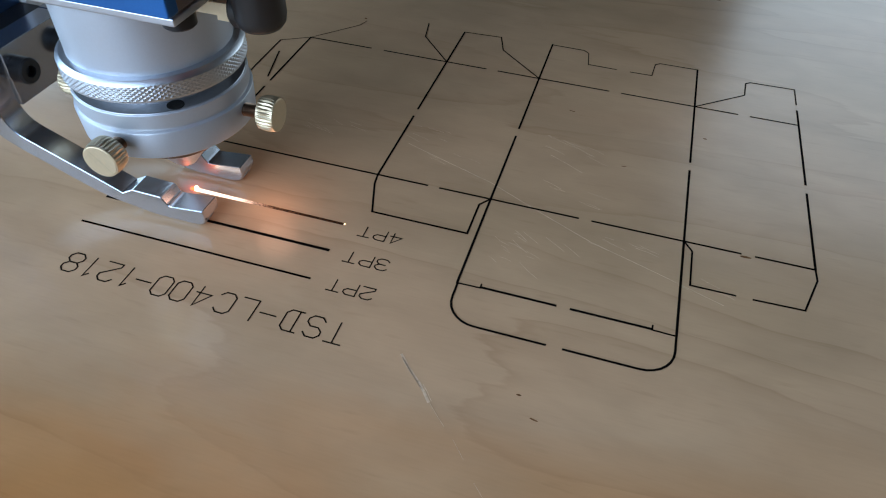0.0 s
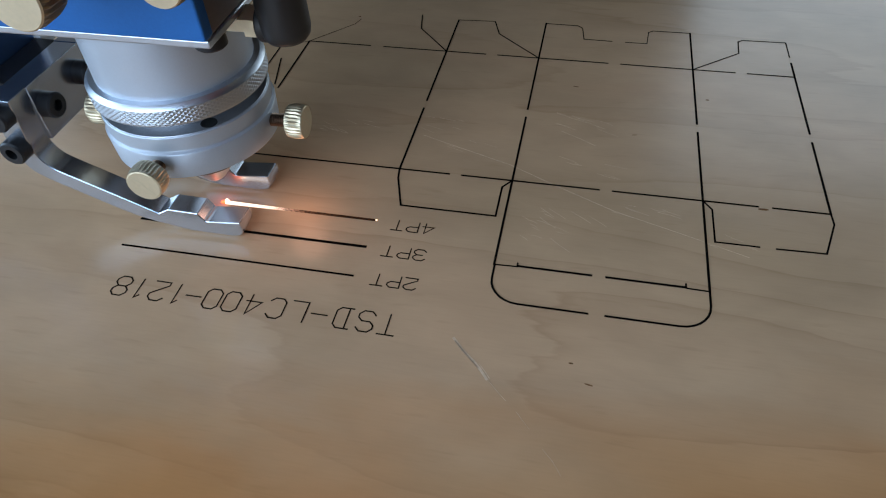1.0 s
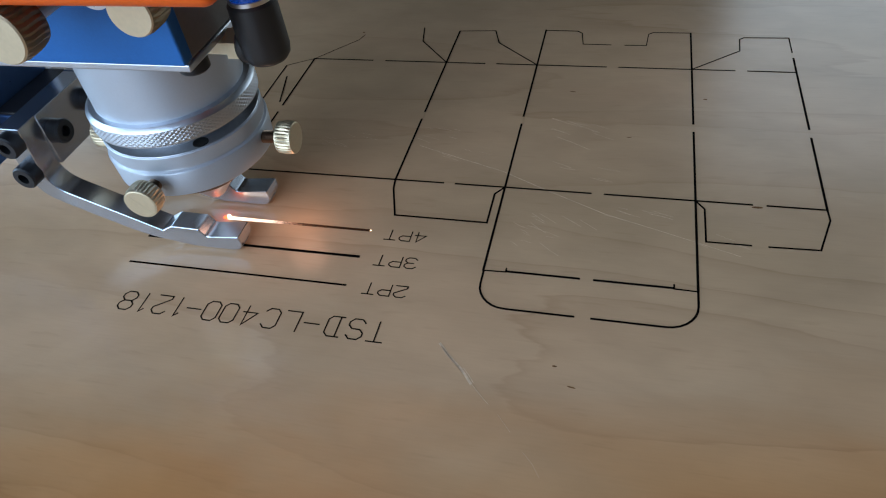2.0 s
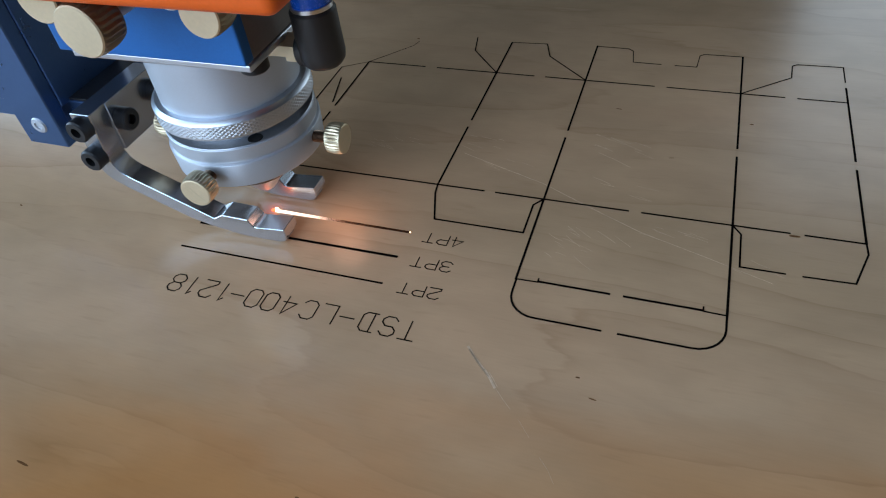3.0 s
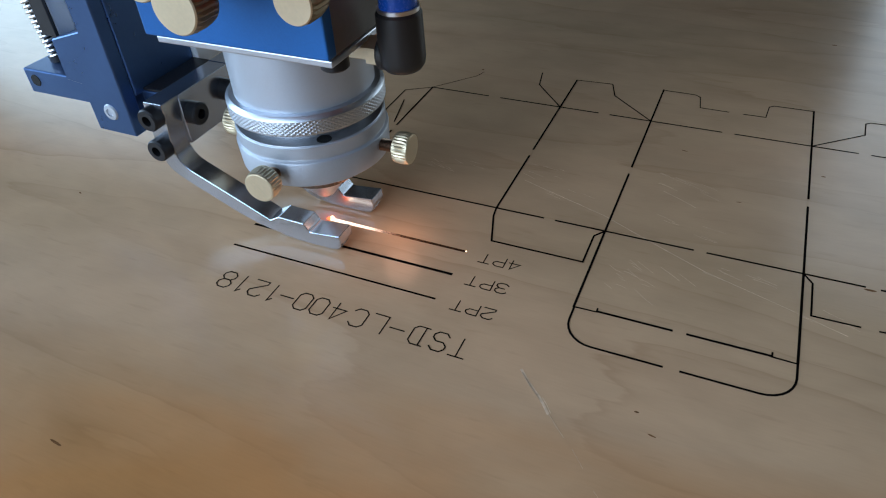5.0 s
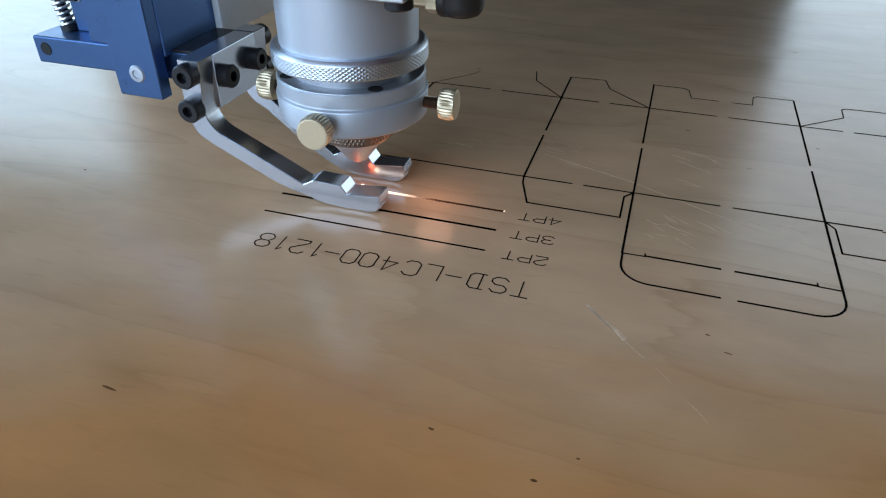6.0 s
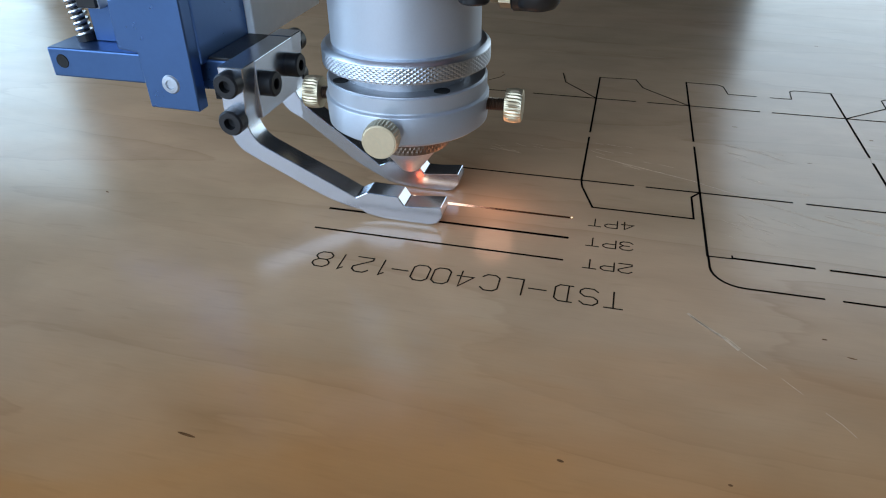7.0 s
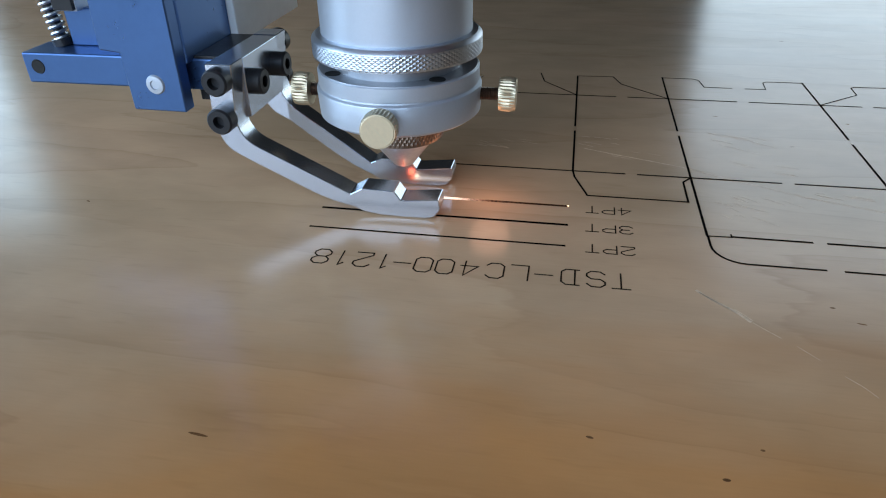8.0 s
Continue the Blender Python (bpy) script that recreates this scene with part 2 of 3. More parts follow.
def stroke(points, width, z0=0.00002, z1=0.00012):
    """A thin flat bead along a line on the board, with mitred bends."""
    bm = bmesh.new()
    pts = [Vector(p) for p in points]
    sides = []
    for k, p in enumerate(pts):
        before = (p - pts[k - 1]).normalized() if k else None
        after = (pts[k + 1] - p).normalized() if k + 1 < len(pts) else None
        d = ((before or after) + (after or before)).normalized()
        n = Vector((-d.y, d.x))
        grow = 1 / max(0.5, n.dot(Vector((-(after or before).y, (after or before).x))))
        end = d * width * 0.3 * ((k + 1 == len(pts)) - (k == 0))
        sides.append((p + n * width / 2 * grow + end, p - n * width / 2 * grow + end))
    for (a, b), (c, d) in zip(sides, sides[1:]):
        top = [bm.verts.new((*v, z1)) for v in (a, b, d, c)]
        low = [bm.verts.new((*v, z0)) for v in (a, b, d, c)]
        bm.faces.new(top)
        for k in range(4):
            bm.faces.new((top[k], low[k], low[(k + 1) % 4], top[(k + 1) % 4]))
    return bm


def mm(*points):
    return [(x / 1000, y / 1000) for x, y in points]


# ---- the room ----
def wall(name, along, at, outer, start, end, low, high, opening=None):
    """A wall with thickness, and with an opening (from, to, sill, head) through it, made of the pieces round the opening."""
    spans = [(start, end, low, high)]
    if opening:
        a, b, c, d = opening
        spans = [(start, a, low, high), (b, end, low, high), (a, b, low, c), (a, b, d, high)]
    pieces = []
    for a, b, c, d in spans:
        lo, hi = min(at, outer), max(at, outer)
        pieces.append(box(a, b, lo, hi, c, d) if along == "x" else box(lo, hi, a, b, c, d))
    return tagged(part(name, joined(*pieces), PLASTER), "dark panelled workshop wall", kind="structure")


FLOOR_Z, CEIL_Z = -0.86, 1.9
wall("wall_back", "x", 2.2, 2.4, -2.1, 3.2, FLOOR_Z, CEIL_Z, (0.40, 2.16, -0.08, 1.76))
wall("wall_left_far", "y", -1.9, -2.1, 0.6, 2.2, FLOOR_Z, CEIL_Z, (0.95, 1.89, 0.03, 1.33))
wall("wall_left_near", "y", -1.9, -2.1, -1.4, 0.6, FLOOR_Z, CEIL_Z, (-1.1, 0.2, 0.03, 1.53))
wall("wall_right", "y", 3.0, 3.2, -1.4, 2.2, FLOOR_Z, CEIL_Z)
wall("wall_front", "x", -1.4, -1.6, -2.1, 3.2, FLOOR_Z, CEIL_Z, (-1.82, 0.32, 0.03, 1.78))
tagged(part("floor", box(-2.1, 3.2, -1.6, 2.4, FLOOR_Z - 0.1, FLOOR_Z), CONCRETE), "bare concrete workshop floor", kind="structure")
tagged(part("ceiling", box(-2.1, 3.2, -1.6, 2.4, CEIL_Z, CEIL_Z + 0.1), CEIL), "dark brown workshop ceiling", kind="structure")

bed = tagged(new("machine_bed"), "dark painted steel cutting bed standing on the floor", "machine bed")
part("bed_top", box(-0.8, 0.55, -0.4, 0.7, -0.10, -0.0182, 0.004), BEDSTEEL, bed)
for bx in (-0.74, 0.49):
    for by in (-0.34, 0.64):
        part("leg", box(bx - 0.04, bx + 0.04, by - 0.04, by + 0.04, FLOOR_Z, -0.10, 0.004), BEDSTEEL, bed)

gantry = tagged(new("gantry"), "dark painted steel gantry standing over the cutting bed", "gantry")
part("beam", box(-0.79, 0.54, 0.12, 0.30, 0.215, 0.36, 0.006), BEDSTEEL, gantry)
# unseen block, added to keep window reflections off the foot tops
part("added_shade_block", box(-0.32, 0.11, 0.122, 0.46, 0.148, 0.372, 0.006), BEDSTEEL, gantry)
part("carriage_box", box(-0.24, 0.12, 0.015, 0.12, 0.1252, 0.36, 0.004), BEDSTEEL, gantry)
for gx in (-0.785, 0.515):
    part("post", box(gx - 0.012, gx + 0.012, 0.13, 0.29, -0.0182, 0.215, 0.002), BEDSTEEL, gantry)

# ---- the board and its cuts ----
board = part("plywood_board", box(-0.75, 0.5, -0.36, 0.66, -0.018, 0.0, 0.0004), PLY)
tagged(board, "pale varnished plywood die board with laser-cut box outline", "plywood board")

W2 = 0.00068


def cut(points, width=W2, label=""):
    return part("cut_line", stroke(points, width), CHAR, board, label)


X = (-64.0, 1.0, 42.3, 107.2, 147.6)
LOW, TOP = 28.0, 112.2
# crease rows, with the bridges left standing
for a, b in ((-64, 19.5), (24, 72.6), (77.2, 125), (129.6, X[4])):
    cut(mm((a, LOW), (b, LOW)))
for a, b in ((-64, -34.5), (-28.2, 18.8), (24.2, 72.1), (77.4, 124.2), (129.1, X[4])):
    cut(mm((a, TOP), (b, TOP)), 0.0006)
# upright folds
for k, top in ((0, 112.2), (1, 141.5), (2, 144), (3, 143.3), (4, 123.3)):
    cut(mm((X[k], LOW if k in (0, 1, 4) else -13.2), (X[k], 67.2)), 0.00078)
    cut(mm((X[k], 72.6), (X[k], top)), 0.00078)
cut(mm((X[4], 128), (X[4], 140.4), (129.4, 140), (127.5, 138.4), (127, 128.4), (X[3], TOP)), 0.0005)
# lower flaps and tongue
cut(mm((X[1], LOW), (1.7, 23), (6.3, 8.8), (39.3, 8.8), (39.3, 24), (X[2], LOW)))
cut(mm((X[3], LOW), (110, 24), (110, 8.5), (123.4, 8.5)), 0.0006)
cut(mm((128.5, 8.5), (143.3, 8.9), (147.8, 23), (X[4], LOW)), 0.0006)


def arc(cx, cy, r, a0, a1, steps=7):
    return [(cx + r * math.cos(radians(a0 + (a1 - a0) * k / steps)), cy + r * math.sin(radians(a0 + (a1 - a0) * k / steps))) for k in range(steps + 1)]


cut(mm((X[2] + 0.2, -13.2), *arc(X[2] + 9.2, -19, 9, 180, 270), (72.2, -28)))
cut(mm((77.2, -28), *arc(X[3] - 9, -19, 9, 270, 360), (X[3], -13.2)))
cut(mm((X[2], -13.2), (49.5, -13), (49.5, -11.4)), 0.0005)
cut(mm((49.5, -12.7), (72.4, -12.7)), 0.0008)
cut(mm((76.8, -12.7), (100.4, -12.7)), 0.0008)
cut(mm((100.4, -11.2), (100.4, -13), (X[3], -13.2)), 0.0005)
# upper flaps
cut(mm((-17.5, 144), (-15, 131), (X[1], TOP)), 0.0005)
cut(mm((-46, 136), (-47.5, 131), (X[0], TOP)), 0.0002)
cut(mm((18.4, 142.4), (22, 131), (X[2], TOP)), 0.0005)
cut(mm((X[1], 141.5), (18.4, 142.4)), 0.0003)
cut(mm((X[2], 143.6), (57, 143.4), (59.3, 141.5), (60.6, 131.4), (73, 131.2)), 0.0004)
cut(mm((79, 131.2), (88.3, 131.3), (89, 141.5), (91, 143.2), (X[3], 143.3)), 0.0004)
# glue flap
cut(mm((X[0], 112.2), (-75.7, 105.3)), 0.00022)
cut(mm((-75.7, 105.3), (-75.5, 66)), 0.0006)
cut(mm((-71.6, 95.6), (-66.4, 75)), 0.0006)
cut(mm((-72, 62), (-67.2, 44), (X[0], LOW)), 0.0006)
# rule lines of three widths
cut(mm((-80.5, -25.6), (-0.3, -25.6)), 0.0007)
cut(mm((-80.5, -12.7), (0.0, -12.7)), 0.00105)

HEAD_X = -0.0030
BEAM_X = -0.0518 + HEAD_X


def tapered(length, start, end, steps=12, tall=0.00012):
    """A slot along x that narrows from its start to its end."""
    bm = bmesh.new()
    rows = []
    for k in range(steps + 1):
        w = end + (start - end) * (1 - k / steps) ** 2
        rows.append([bm.verts.new((length * k / steps, side * w / 2, z)) for side, z in ((-1, 0.00002), (-1, tall), (1, tall), (1, 0.00002))])
    for a, b in zip(rows, rows[1:]):
        for k in range(3):
            bm.faces.new((a[k], a[k + 1], b[k + 1], b[k]))
    return bm


hot = part("glowing_slot", tapered(-BEAM_X - 0.0002, 0.0017, 0.0010), EMBER, board, "burning slot, white hot beside the beam")
hot.location = (BEAM_X, 0, 0)
# glint at the slot's end, painted as a small glowing bead
part("glint_dot", lathe([(0.0003, 0.0001), (0.00026, 0.0002), (0, 0.0003)], 14, Matrix.Translation((0.0001, 0.0001, 0))), CORE, board, "bright glint at the end of the slot")

# single-line lettering on a five by seven grid; the board lies upside down to the camera
GLYPHS = {
    "T": ["0646", "2620"], "S": ["453616050413334241301001"], "D": ["063645413000", "1610"], "L": ["060040"],
    "C": ["4536160501103041"], "4": ["30360242"], "0": ["163645413010010516"], "1": ["152620"], "2": ["0516364544010040"],
    "8": ["13040516364544331302011030414233"], "3": ["05163645443313", "334241301001"], "P": ["00063645443303"], "-": ["0343"],
}


def lettering(text, starts, y, wide, tall, width):
    """Engraved text whose letters start at the given places and run towards -x, their tops towards -y."""
    for ch, x in zip(text, starts):
        runs = []
        for run in GLYPHS[ch]:
            pts = [(x - int(run[i]) / 4 * wide, y - int(run[i + 1]) / 6 * tall) for i in range(0, len(run), 2)]
            runs.append(stroke(mm(*pts), width, z1=0.00008))
        part("letter", joined(*runs), ENGRAVED, board)


lettering("TSD-LC400-1218", (18.1, 11.3, 4.3, -3.1, -9.9, -16.8, -24.3, -31.3, -37.6, -43.9, -49.6, -55.7, -62.4, -68.4), -38.5, 5.0, 7.6, 0.00045)
for digit, y in (("4", 1.2), ("3", -11.0), ("2", -23.5)):
    lettering(digit + "PT", (20.2, 15.0, 9.8), y, 3.9, 4.7, 0.0004)

# pin knots and scuffs
for x, y, a, b, turn in ((-73.4, -113.9, 2.4, 0.35, -6), (7.2, -101.3, 0.8, 0.35, -10), (41.3, -99.2, 0.5, 0.3, 0), (33, -108, 0.8, 0.4, 0), (-162.8, -20.4, 0.9, 0.3, -20), (68.8, -46.3, 0.7, 0.3, 0), (74, -52.4, 1.2, 0.25, -10), (60, 92, 1.3, 0.25, -8), (84, 62, 1.0, 0.2, 12), (126.5, 26.9, 1.8, 0.5, 2), (112, 90, 0.8, 0.4, 0), (114.8, 220.8, 1.2, 0.6, 0), (-47.5, 138.5, 0.7, 0.5, 0)):
    bm = lathe([(0, 0.00005), (0.6, 0.00004), (1, 0.00001)], 14, Matrix.Translation((x / 1000, y / 1000, 0)) @ pose(0, 0, 0, 0, 0, turn) @ Matrix.Diagonal((a / 1000, b / 1000, 1, 1)))
    part("pin_knot", bm, KNOT, board)
rnd = random.Random(4)
scuffs = [((35.4, -43.6), (42, -50.2), 0.8), ((36, -44.5), (44, -52.4), 0.25), ((42.5, -50.5), (47, -55.7), 0.8), ((44, -51), (47.6, -55.2), 0.2), ((47.5, -56), (53, -61.4), 0.12), ((56, -64), (60, -68.5), 0.06), ((64, -73.5), (69, -79.6), 0.06), ((5, 49.4), (40, 36.9), 0.16), ((40, 36.9), (78, 17.9), 0.17), ((78, 17.9), (120, 3.2), 0.13), ((57, 60), (70, 53), 0.13), ((60, 71), (73, 64), 0.1)]
for k in range(16):
    cx, cy, run = 58 + rnd.uniform(-12, 14), 8 + rnd.uniform(-8, 9), rnd.uniform(1.5, 7)
    scuffs.append(((cx, cy), (cx + run, cy - run * rnd.uniform(0.1, 0.9)), rnd.uniform(0.05, 0.11)))
for cx0, cy0, count in ((-28, 52, 11), (62, 68, 9), (22, 45, 5), (10, 58, 6), (85, 20, 7), (66, 40, 6), (110, 10, 4)):
    for k in range(count):
        cx, cy, run = cx0 + rnd.uniform(-9, 9), cy0 + rnd.uniform(-5, 5), rnd.uniform(2, 8)
        scuffs.append(((cx, cy), (cx + run, cy - run * rnd.uniform(0.15, 0.5)), rnd.uniform(0.04, 0.075)))
for (x0, y0), (x1, y1), w in scuffs:
    bend = ((x0 + x1) / 2 + rnd.uniform(-0.3, 0.3), (y0 + y1) / 2 + rnd.uniform(-0.3, 0.3))
    part("scratch", stroke(mm((x0, y0), bend, (x1, y1)), w / 1000, z1=0.00006), PALE, board)

# ---- the laser head ----
head = tagged(new("laser_head"), "silver and blue laser head, brass screws, feet on plywood", "laser head")
head.location = (HEAD_X, 0, 0)
AXIS = Matrix.Translation((-0.0523, 0.0005, 0))


def cap_screw(parent, at, way, radius=0.0041, tall=0.0045):
    """Black socket-head screw: at is the seat, way where the head points."""
    m = Matrix.Translation(at) @ Vector(way).to_track_quat("Z", "Y").to_matrix().to_4x4()
    s = part("cap_screw", joined(
        lathe([(0, 0), (radius, 0), (radius, tall * 0.86), (radius * 0.88, tall), (radius * 0.46, tall), (radius * 0.46, tall * 0.45), (0, tall * 0.4)], 28, m)), STEEL, parent, smooth=True)
    part("socket", lathe([(radius * 0.44, tall * 0.97), (radius * 0.44, tall * 0.47), (0, tall * 0.44)], 6, m), HOLE_SHADE, s) if parent is head else None
    return s


# lens tube and rings
part("lens_tube", lathe([(0.020, 0.0506), (0.0229, 0.0506), (0.0229, 0.0752), (0.020, 0.0752)], 96, AXIS, True), SATIN, head, smooth=True)
ring = part("knurled_ring", knurled(0.0258, 0.0501, 0.0549, 176, 8, 0.00015, AXIS, 0.0228), ALU, head, "knurled aluminium adjusting ring")
part("ring_lip", lathe([(0.0229, 0.0549), (0.0259, 0.0549), (0.0257, 0.0553), (0.0246, 0.0562), (0.0229, 0.0564)], 96, AXIS), ALU, ring, smooth=True)
part("grooved_neck", lathe([(0.017, 0.0430), (0.0196, 0.0430), (0.0196, 0.0502), (0.017, 0.0502)], 96, AXIS, True), DARKALU, head, "grey recessed neck", smooth=True)
# shade below the ring, painted as a thin dark sheet
part("ring_underside", lathe([(0.0190, 0.0499), (0.0250, 0.0499), (0.0255, 0.0503), (0.0190, 0.0503)], 96, AXIS, True), RING_SHADE, ring, smooth=True)
collar = part("lens_collar", lathe([(0.014, 0.0306), (0.0238, 0.0306), (0.0254, 0.0318), (0.0258, 0.0397), (0.0256, 0.0402), (0.0249, 0.0407), (0.0248, 0.0412), (0.0251, 0.0414), (0.0251, 0.0454), (0.0248, 0.0457), (0.018, 0.0457), (0.014, 0.045)], 96, AXIS, True), SATIN, head, "turned aluminium lens collar", smooth=True)
part("collar_ledge", lathe([(0.0196, 0.0456), (0.0247, 0.0456), (0.0245, 0.0459), (0.0196, 0.0459)], 96, AXIS, True), DARKALU, collar, "grey turned ledge")
for a in (-46, -140, 44, 134):
    part("set_screw_hole", lathe([(0.0024, 0.0456), (0.0024, 0.0461), (0.0021, 0.04615), (0.0018, 0.04605), (0, 0.0460)], 24, AXIS @ pose(0, 0, 0, 0, 0, a) @ Matrix.Translation((0.0219, 0, 0))), HOLE_SHADE, collar, smooth=True)
for a, out in ((-87, 0.0008), (2, 0.0024), (183, 0.0), (92, 0.0)):
    m = AXIS @ pose(0, 0, 0.0368, 0, 0, a) @ pose(0, 0, 0, 0, 90, 0) @ Matrix.Translation((0, 0, out))
    screw = part("thumb_screw", knurled(0.0050, 0.0290, 0.0342, 60, 3, 0.0003, m, straight=True), BRASS, head, "knurled brass thumb screw")
    thread = [(0, 0.0208)]
    for k in range(-6, 9):
        thread += [(0.0021, 0.0243 + k * 0.00055), (0.00165, 0.0243 + (k + 0.5) * 0.00055)]
    face = lathe([(0.0, 0.03435), (0.0046, 0.03435), (0.0049, 0.0341), (0.0, 0.0340)], 40, m)
    slot = box(-0.0044, 0.0044, -0.00014, 0.00014, 0.0343, 0.03437)
    slot.transform(m @ pose(0, 0, 0, 0, 0, 40))
    for name, bm, mat in (("screw_face", face, BRASS_PALE), ("screw_thread", lathe(thread + [(0, 0.0293)], 24, m), NUT), ("screw_slot", slot, BRASS)):
        part(name, bm, mat, screw)
# nozzle
nut = part("nozzle_nut", knurled(0.0134, 0.0226, 0.0300, 120, 7, 0.0002, AXIS), NUT, head, "bronze knurled nozzle nut")
part("nozzle_neck", lathe([(0.0, 0.0295), (0.0150, 0.0295), (0.0150, 0.032), (0.0, 0.032)], 64, AXIS), STEEL, head, smooth=True)
part("nozzle", lathe([(0.0, 0.0224), (0.0112, 0.0227), (0.0108, 0.0218), (0.0034, 0.0122), (0.0026, 0.0117), (0.0012, 0.0117), (0.0010, 0.0150), (0.0, 0.0150)], 64, AXIS), COPPER, head, "copper nozzle cone lit by the cut", smooth=True)

# plate, housing and blue front cover
plate = part("base_plate", box(-0.0842, -0.0234, -0.0243, 0.026, 0.0751, 0.0772, 0.0004), ALU, head)
cap_screw(plate, (-0.0278, -0.0165, 0.0751), (0, 0, -1), 0.0042, 0.0036)
part("mirror_housing", box(-0.0838, -0.0236, -0.0222, 0.025, 0.0772, 0.125, 0.0008), GREY, head, "dark grey cast mirror housing")
cover = part("front_cover", box(-0.0858, -0.0226, -0.0266, -0.0222, 0.0782, 0.1215, 0.0005), BLUE, head, "bright blue anodised front cover")


def knob(at, radius, tall):
    m = Matrix.Translation(at) @ pose(0, 0, 0, 90, 0, 0)
    k = part("knob", knurled(radius, -tall, -0.0004, 56, 4, 0.0004, m, straight=True), BRASS_DARK, head, "round brass adjusting knob")
    part("knob_face", lathe([(0, 0.0), (radius * 0.95, 0.0), (radius, -0.0004), (0, -0.00045)], 48, m), BRASS_PALE, k)
    part("knob_stem", lathe([(0.0026, -tall - 0.016), (0.0026, -tall + 0.001)], 20, m), BRASS, k)
    return k


knob((-0.0475, -0.0500, 0.0980), 0.0066, 0.0085)
knob((-0.0228, -0.0375, 0.0973), 0.0055, 0.0080)
knob((-0.0685, -0.0400, 0.1000), 0.0062, 0.0080)
m = Matrix.Translation((-0.0395, -0.0266, 0.0985)) @ pose(0, 0, 0, 90, 0, 0)
part("port_ring", lathe([(0.0040, -0.001), (0.0052, -0.001), (0.0052, 0.0008), (0.0040, 0.0008)], 40, m, True), CHROME, cover, smooth=True)
part("port", lathe([(0.0, 0.0003), (0.0041, 0.0003)], 40, m), HOLE_SHADE, cover)
part("top_cover", box(-0.1000, 0.0080, -0.0510, 0.010, 0.1048, 0.1190, 0.003, 4), ORANGE, head, "orange powder-coated top cover", smooth=True)

# air fitting
elbow = part("air_elbow", joined(
    lathe([(0, 0.0677), (0.0038, 0.0677), (0.0054, 0.0683), (0.0064, 0.0696), (0.0068, 0.0716), (0.0066, 0.0845), (0.0060, 0.0853), (0, 0.0853)], 40, Matrix.Translation((-0.0128, -0.004, 0))),
    lathe([(0, 0.0046), (0.0048, 0.0046), (0.0052, 0.0052), (0.0052, 0.011), (0, 0.011)], 32, Matrix.Translation((-0.0240, -0.004, 0.0722)) @ pose(0, 0, 0, 0, 90, 0))), BLACK, head, "black plastic air elbow fitting", smooth=True)
part("elbow_thread", lathe([(0, -0.006), (0.0034, -0.006), (0.0034, 0.0012), (0.0047, 0.0012), (0.0047, 0.0044), (0.0036, 0.0050), (0, 0.0050)], 6, Matrix.Translation((-0.0240, -0.004, 0.0722)) @ pose(0, 0, 0, 0, 90, 0)), BRASS, elbow)
part("elbow_ring", lathe([(0.0045, 0.0851), (0.0060, 0.0851), (0.0060, 0.0864), (0.0045, 0.0864)], 40, Matrix.Translation((-0.0128, -0.004, 0)), True), CHROME, elbow, smooth=True)
part("release_collar", lathe([(0, 0.0862), (0.0054, 0.0862), (0.0054, 0.0905), (0.0059, 0.0912), (0.0059, 0.0935), (0.0030, 0.0937), (0.0030, 0.110), (0, 0.110)], 40, Matrix.Translation((-0.0128, -0.004, 0))), TUBE_BLUE, elbow, smooth=True)

# carriage
block = part("carriage_block", extruded([(x / 1000, z / 1000) for x, z in ((-134, 33.5), (-116.2, 33.3), (-115.4, 125), (-126, 125), (-126, 71), (-140.5, 66.8), (-141, 52), (-134.3, 51.2))], -0.0185, -0.0132, 0.0004), NAVY, head, "navy blue anodised carriage plate")
part("carriage_body", box(-0.1255, -0.1156, -0.0132, 0.0180, 0.0470, 0.125, 0.0005), NAVY, head)
m = Matrix.Translation((-0.1247, -0.0185, 0.0419)) @ pose(0, 0, 0, 90, 0, 0)
part("button_screw", lathe([(0, 0.0002), (0.0013, 0.0002), (0.0015, 0.0007), (0.0027, 0.0006), (0.0031, 0.0)], 28, m), SATIN, block, "bright steel button screw", smooth=True)
part("slide_plate", box(-0.139, -0.1132, 0.0181, 0.075, 0.0452, 0.125, 0.0006), WHITE, head, "white painted slide block")
bar = part("cross_bar", box(-0.1762, -0.1072, -0.0100, 0.0040, 0.0378, 0.0478, 0.0006), NAVY, head, "blue anodised cross bar")
m = Matrix.Translation((-0.1712, -0.0100, 0.0433)) @ pose(0, 0, 0, 90, 0, 0)
part("bar_hole", lathe([(0, 0.0002), (0.0018, 0.0002), (0.0022, 0.0003), (0.0024, 0.0)], 24, m), HOLE_SHADE, bar)


def helix(radius, wire, z0, pitch, turns, steps=14, sides=6):
    """A coil of round wire about z."""
    bm = bmesh.new()
    rings = []
    for k in range(turns * steps + 1):
        a = 2 * math.pi * k / steps
        out = Vector((math.cos(a), math.sin(a), 0))
        mid = out * radius + Vector((0, 0, z0 + pitch * k / steps))
        rings.append([bm.verts.new(mid + out * wire * math.cos(b) + Vector((0, 0, wire * math.sin(b)))) for b in [2 * math.pi * j / sides for j in range(sides)]])
    for a, b in zip(rings, rings[1:]):
        for j in range(sides):
            bm.faces.new((a[j], a[(j + 1) % sides], b[(j + 1) % sides], b[j]))
    return bm


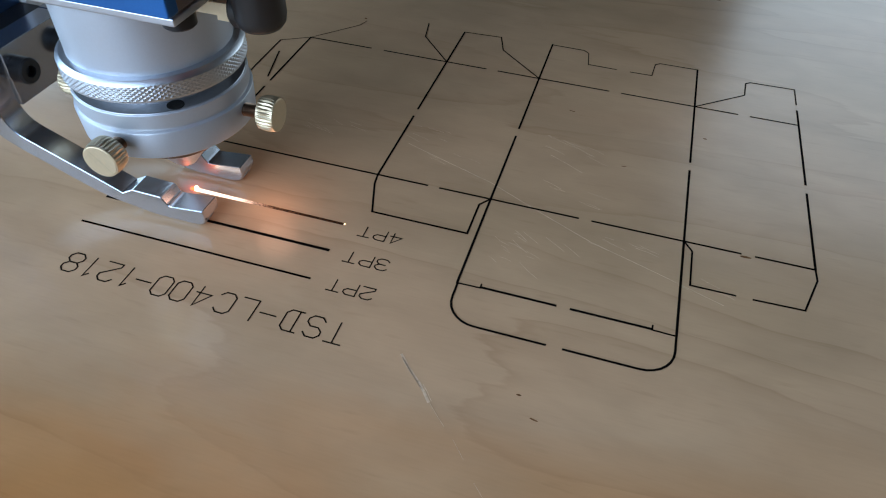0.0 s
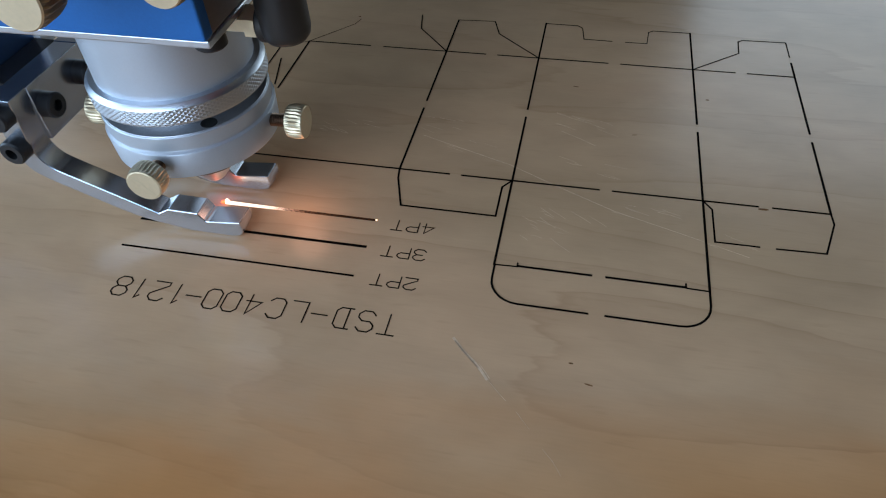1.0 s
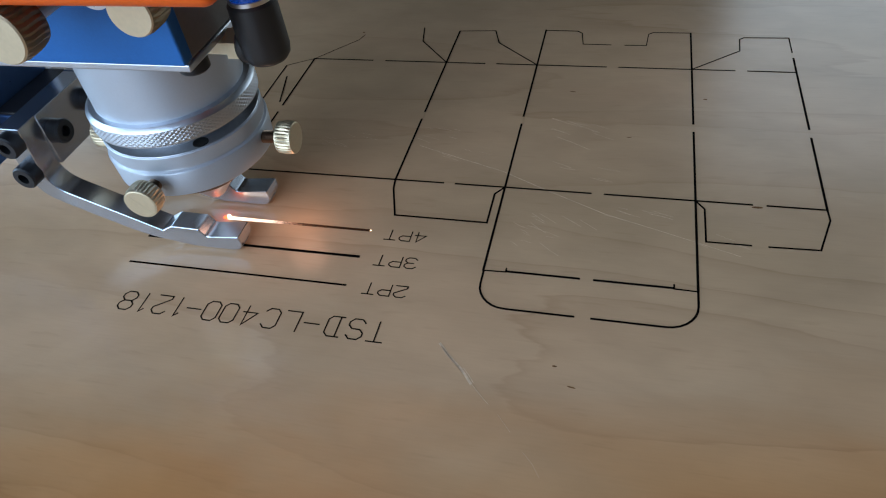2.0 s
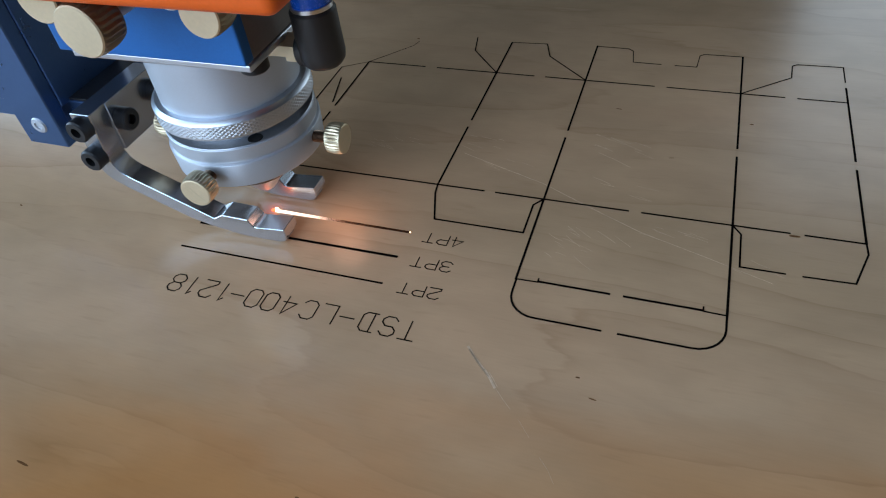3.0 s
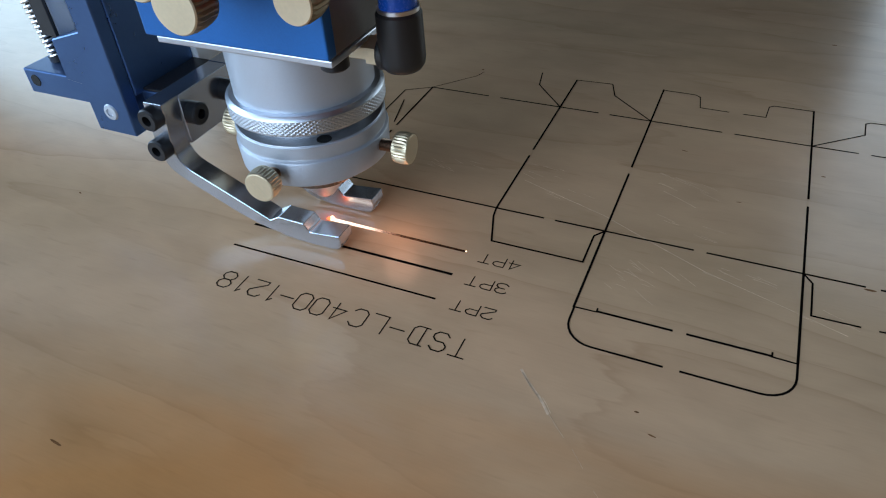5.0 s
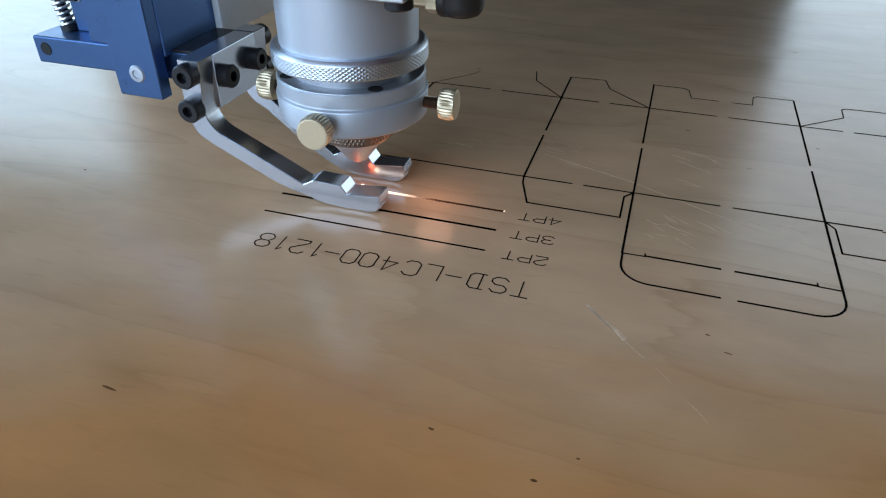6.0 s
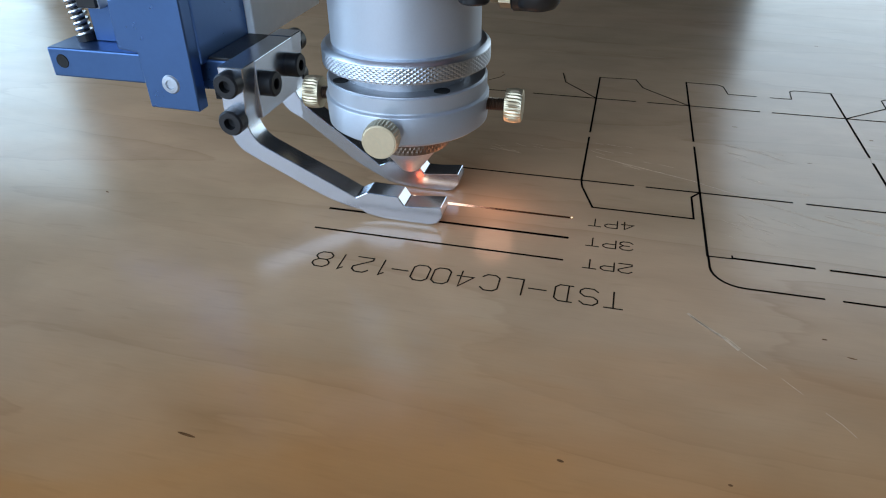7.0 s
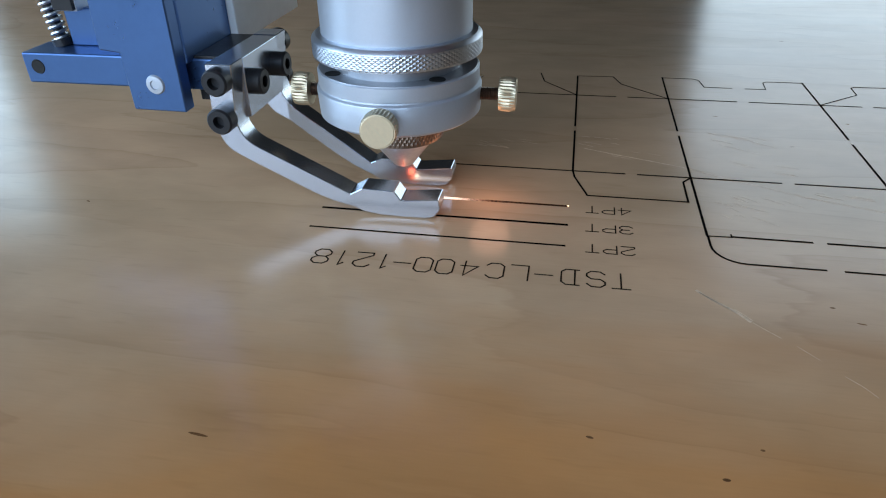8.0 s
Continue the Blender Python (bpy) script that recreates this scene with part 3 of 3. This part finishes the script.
sp = helix(0.0024, 0.0006, 0.0487, 0.0019, 33)
SPRING = Matrix.Translation((-0.1675, 0.0005, 0.048)) @ pose(0, 0, 0, 0, -9, 0) @ Matrix.Translation((0, 0, -0.048))
sp.transform(SPRING)
part("return_spring", sp, CHROME, head, "coiled steel return spring", smooth=True)
part("spring_post", lathe([(0, 0.0478), (0.0034, 0.0478), (0.0034, 0.0500), (0.0017, 0.0505), (0.0017, 0.112), (0, 0.112)], 24, SPRING), STEEL, head)
rail = part("rail_plate", box(-0.1640, -0.1565, -0.003, 0.0055, 0.0595, 0.125, 0.0003), SATIN, head, "pale rail block with toothed edge")
part("rail_face", box(-0.1640, -0.1568, -0.0045, -0.0030, 0.0600, 0.125, 0.0003), STEEL, rail)
for k in range(26):
    z = 0.0600 + k * 0.0024
    part("tooth", box(-0.1575, -0.1560, 0.0042, 0.0064, z, z + 0.0012), ALU, rail)
part("rail_foot", box(-0.1640, -0.1420, 0.0000, 0.0040, 0.0478, 0.0600, 0.0004), NAVY, head)

# presser feet on their bracket
part("bracket_mount", box(-0.1155, -0.1071, -0.0095, 0.0178, 0.0345, 0.0486, 0.0003), STEEL, head)
bracket = part("foot_bracket", box(-0.1070, -0.0986, -0.0108, 0.0162, 0.0300, 0.0488, 0.0002), ARM, head, "milled aluminium foot bracket")
cap_screw(bracket, (-0.0986, -0.0068, 0.0405), (1, 0, 0))
cap_screw(bracket, (-0.0986, 0.0122, 0.0405), (1, 0, 0))


def bend(a, b, c, steps=6):
    """Points of a rounded corner from a by way of b to c."""
    return [tuple((1 - k) ** 2 * p + 2 * k * (1 - k) * q + k * k * r for p, q, r in zip(a, b, c)) for k in [n / steps for n in range(steps + 1)]]


FOOT = [(-107, 49), *bend((-107.4, 36), (-107.6, 23.8), (-101.8, 20.8), 10), *bend((-80, 9.0), (-68.5, 2.9), (-57, 2.3), 10), *bend((-41, 2.2), (-36.6, 2.2), (-37, 5.2), 4), (-37.4, 7.8),
        *bend((-48.6, 6.7), (-49.6, 6.6), (-50, 7.4), 2), (-51.6, 9.8), (-62, 10.1), (-66, 7.9), (-73.6, 12.1), *bend((-94.4, 23.2), (-100.3, 26.6), (-99.9, 33.5), 14), (-98.6, 49)]
SKID = [(-68, 4.0), (-63, 1.2), (-57, 0.2), (-50, 0.02), (-42, 0.02), (-39, 0.8), (-37.8, 2.6), (-39.5, 2.8), (-60, 3.2)]
for y0, y1, out, splay in ((-0.0168, -0.0088, -1, -0.0020), (0.0070, 0.0150, 1, 0.0092)):
    # the arms close in from the bracket towards the feet
    bm = extruded([(x / 1000, z / 1000) for x, z in FOOT], y0, y1, 0.00022)
    for kink in (-0.064, -0.098):
        bmesh.ops.bisect_plane(bm, geom=bm.verts[:] + bm.edges[:] + bm.faces[:], plane_co=(kink, 0, 0), plane_no=(1, 0, 0))
    for v in bm.verts:
        v.co.y += splay * min(1.0, max(0.0, (-0.064 - v.co.x) / 0.034))
    foot = part("presser_foot", bm, ARM, head, "milled aluminium presser foot")
    part("skid", extruded([(x / 1000, z / 1000) for x, z in SKID], y0 + 0.0012, y1 - 0.0012, 0.0004), ARM, foot)
    seat = (y0 if out < 0 else y1) + splay
    cap_screw(foot, (-0.1028, seat, 0.0445), (0, out, 0))
    cap_screw(foot, (-0.1034, seat, 0.0325), (0, out, 0))

# the cut itself
spark = tagged(part("cutting_spark", joined(
    lathe([(0, 0.0001), (0.0012, 0.0001), (0.0011, 0.0008), (0.0006, 0.0016), (0, 0.0020)], 24, Matrix.Translation((BEAM_X - 0.0009, 0, 0)) @ Matrix.Diagonal((0.9, 0.6, 0.4, 1)))), SPARK, smooth=True), "orange glowing spark where the beam meets the plywood", "spark")
part("hot_core", lathe([(0, 0.0004), (0.0008, 0.0004), (0.0006, 0.0014), (0, 0.0016)], 16, Matrix.Translation((BEAM_X + 0.0006, 0, 0))), CORE, spark, "white-hot core", smooth=True)
# added lamp beside the spark, in place of glow scattered onto the board
lamp = bpy.data.lights.new("scatter_light", "POINT")
lamp.energy, lamp.color, lamp.shadow_soft_size = 0.0054, (1.0, 0.50, 0.32), 0.007
new("scatter_light", lamp).location = (BEAM_X + 0.029, -0.001, 0.0130)
ember_lamp = bpy.data.lights.new("spark_glow", "POINT")
ember_lamp.energy, ember_lamp.color, ember_lamp.shadow_soft_size = 0.0003, (1.0, 0.13, 0.05), 0.001
new("spark_glow", ember_lamp).location = (BEAM_X - 0.0012, 0.0004, 0.0026)
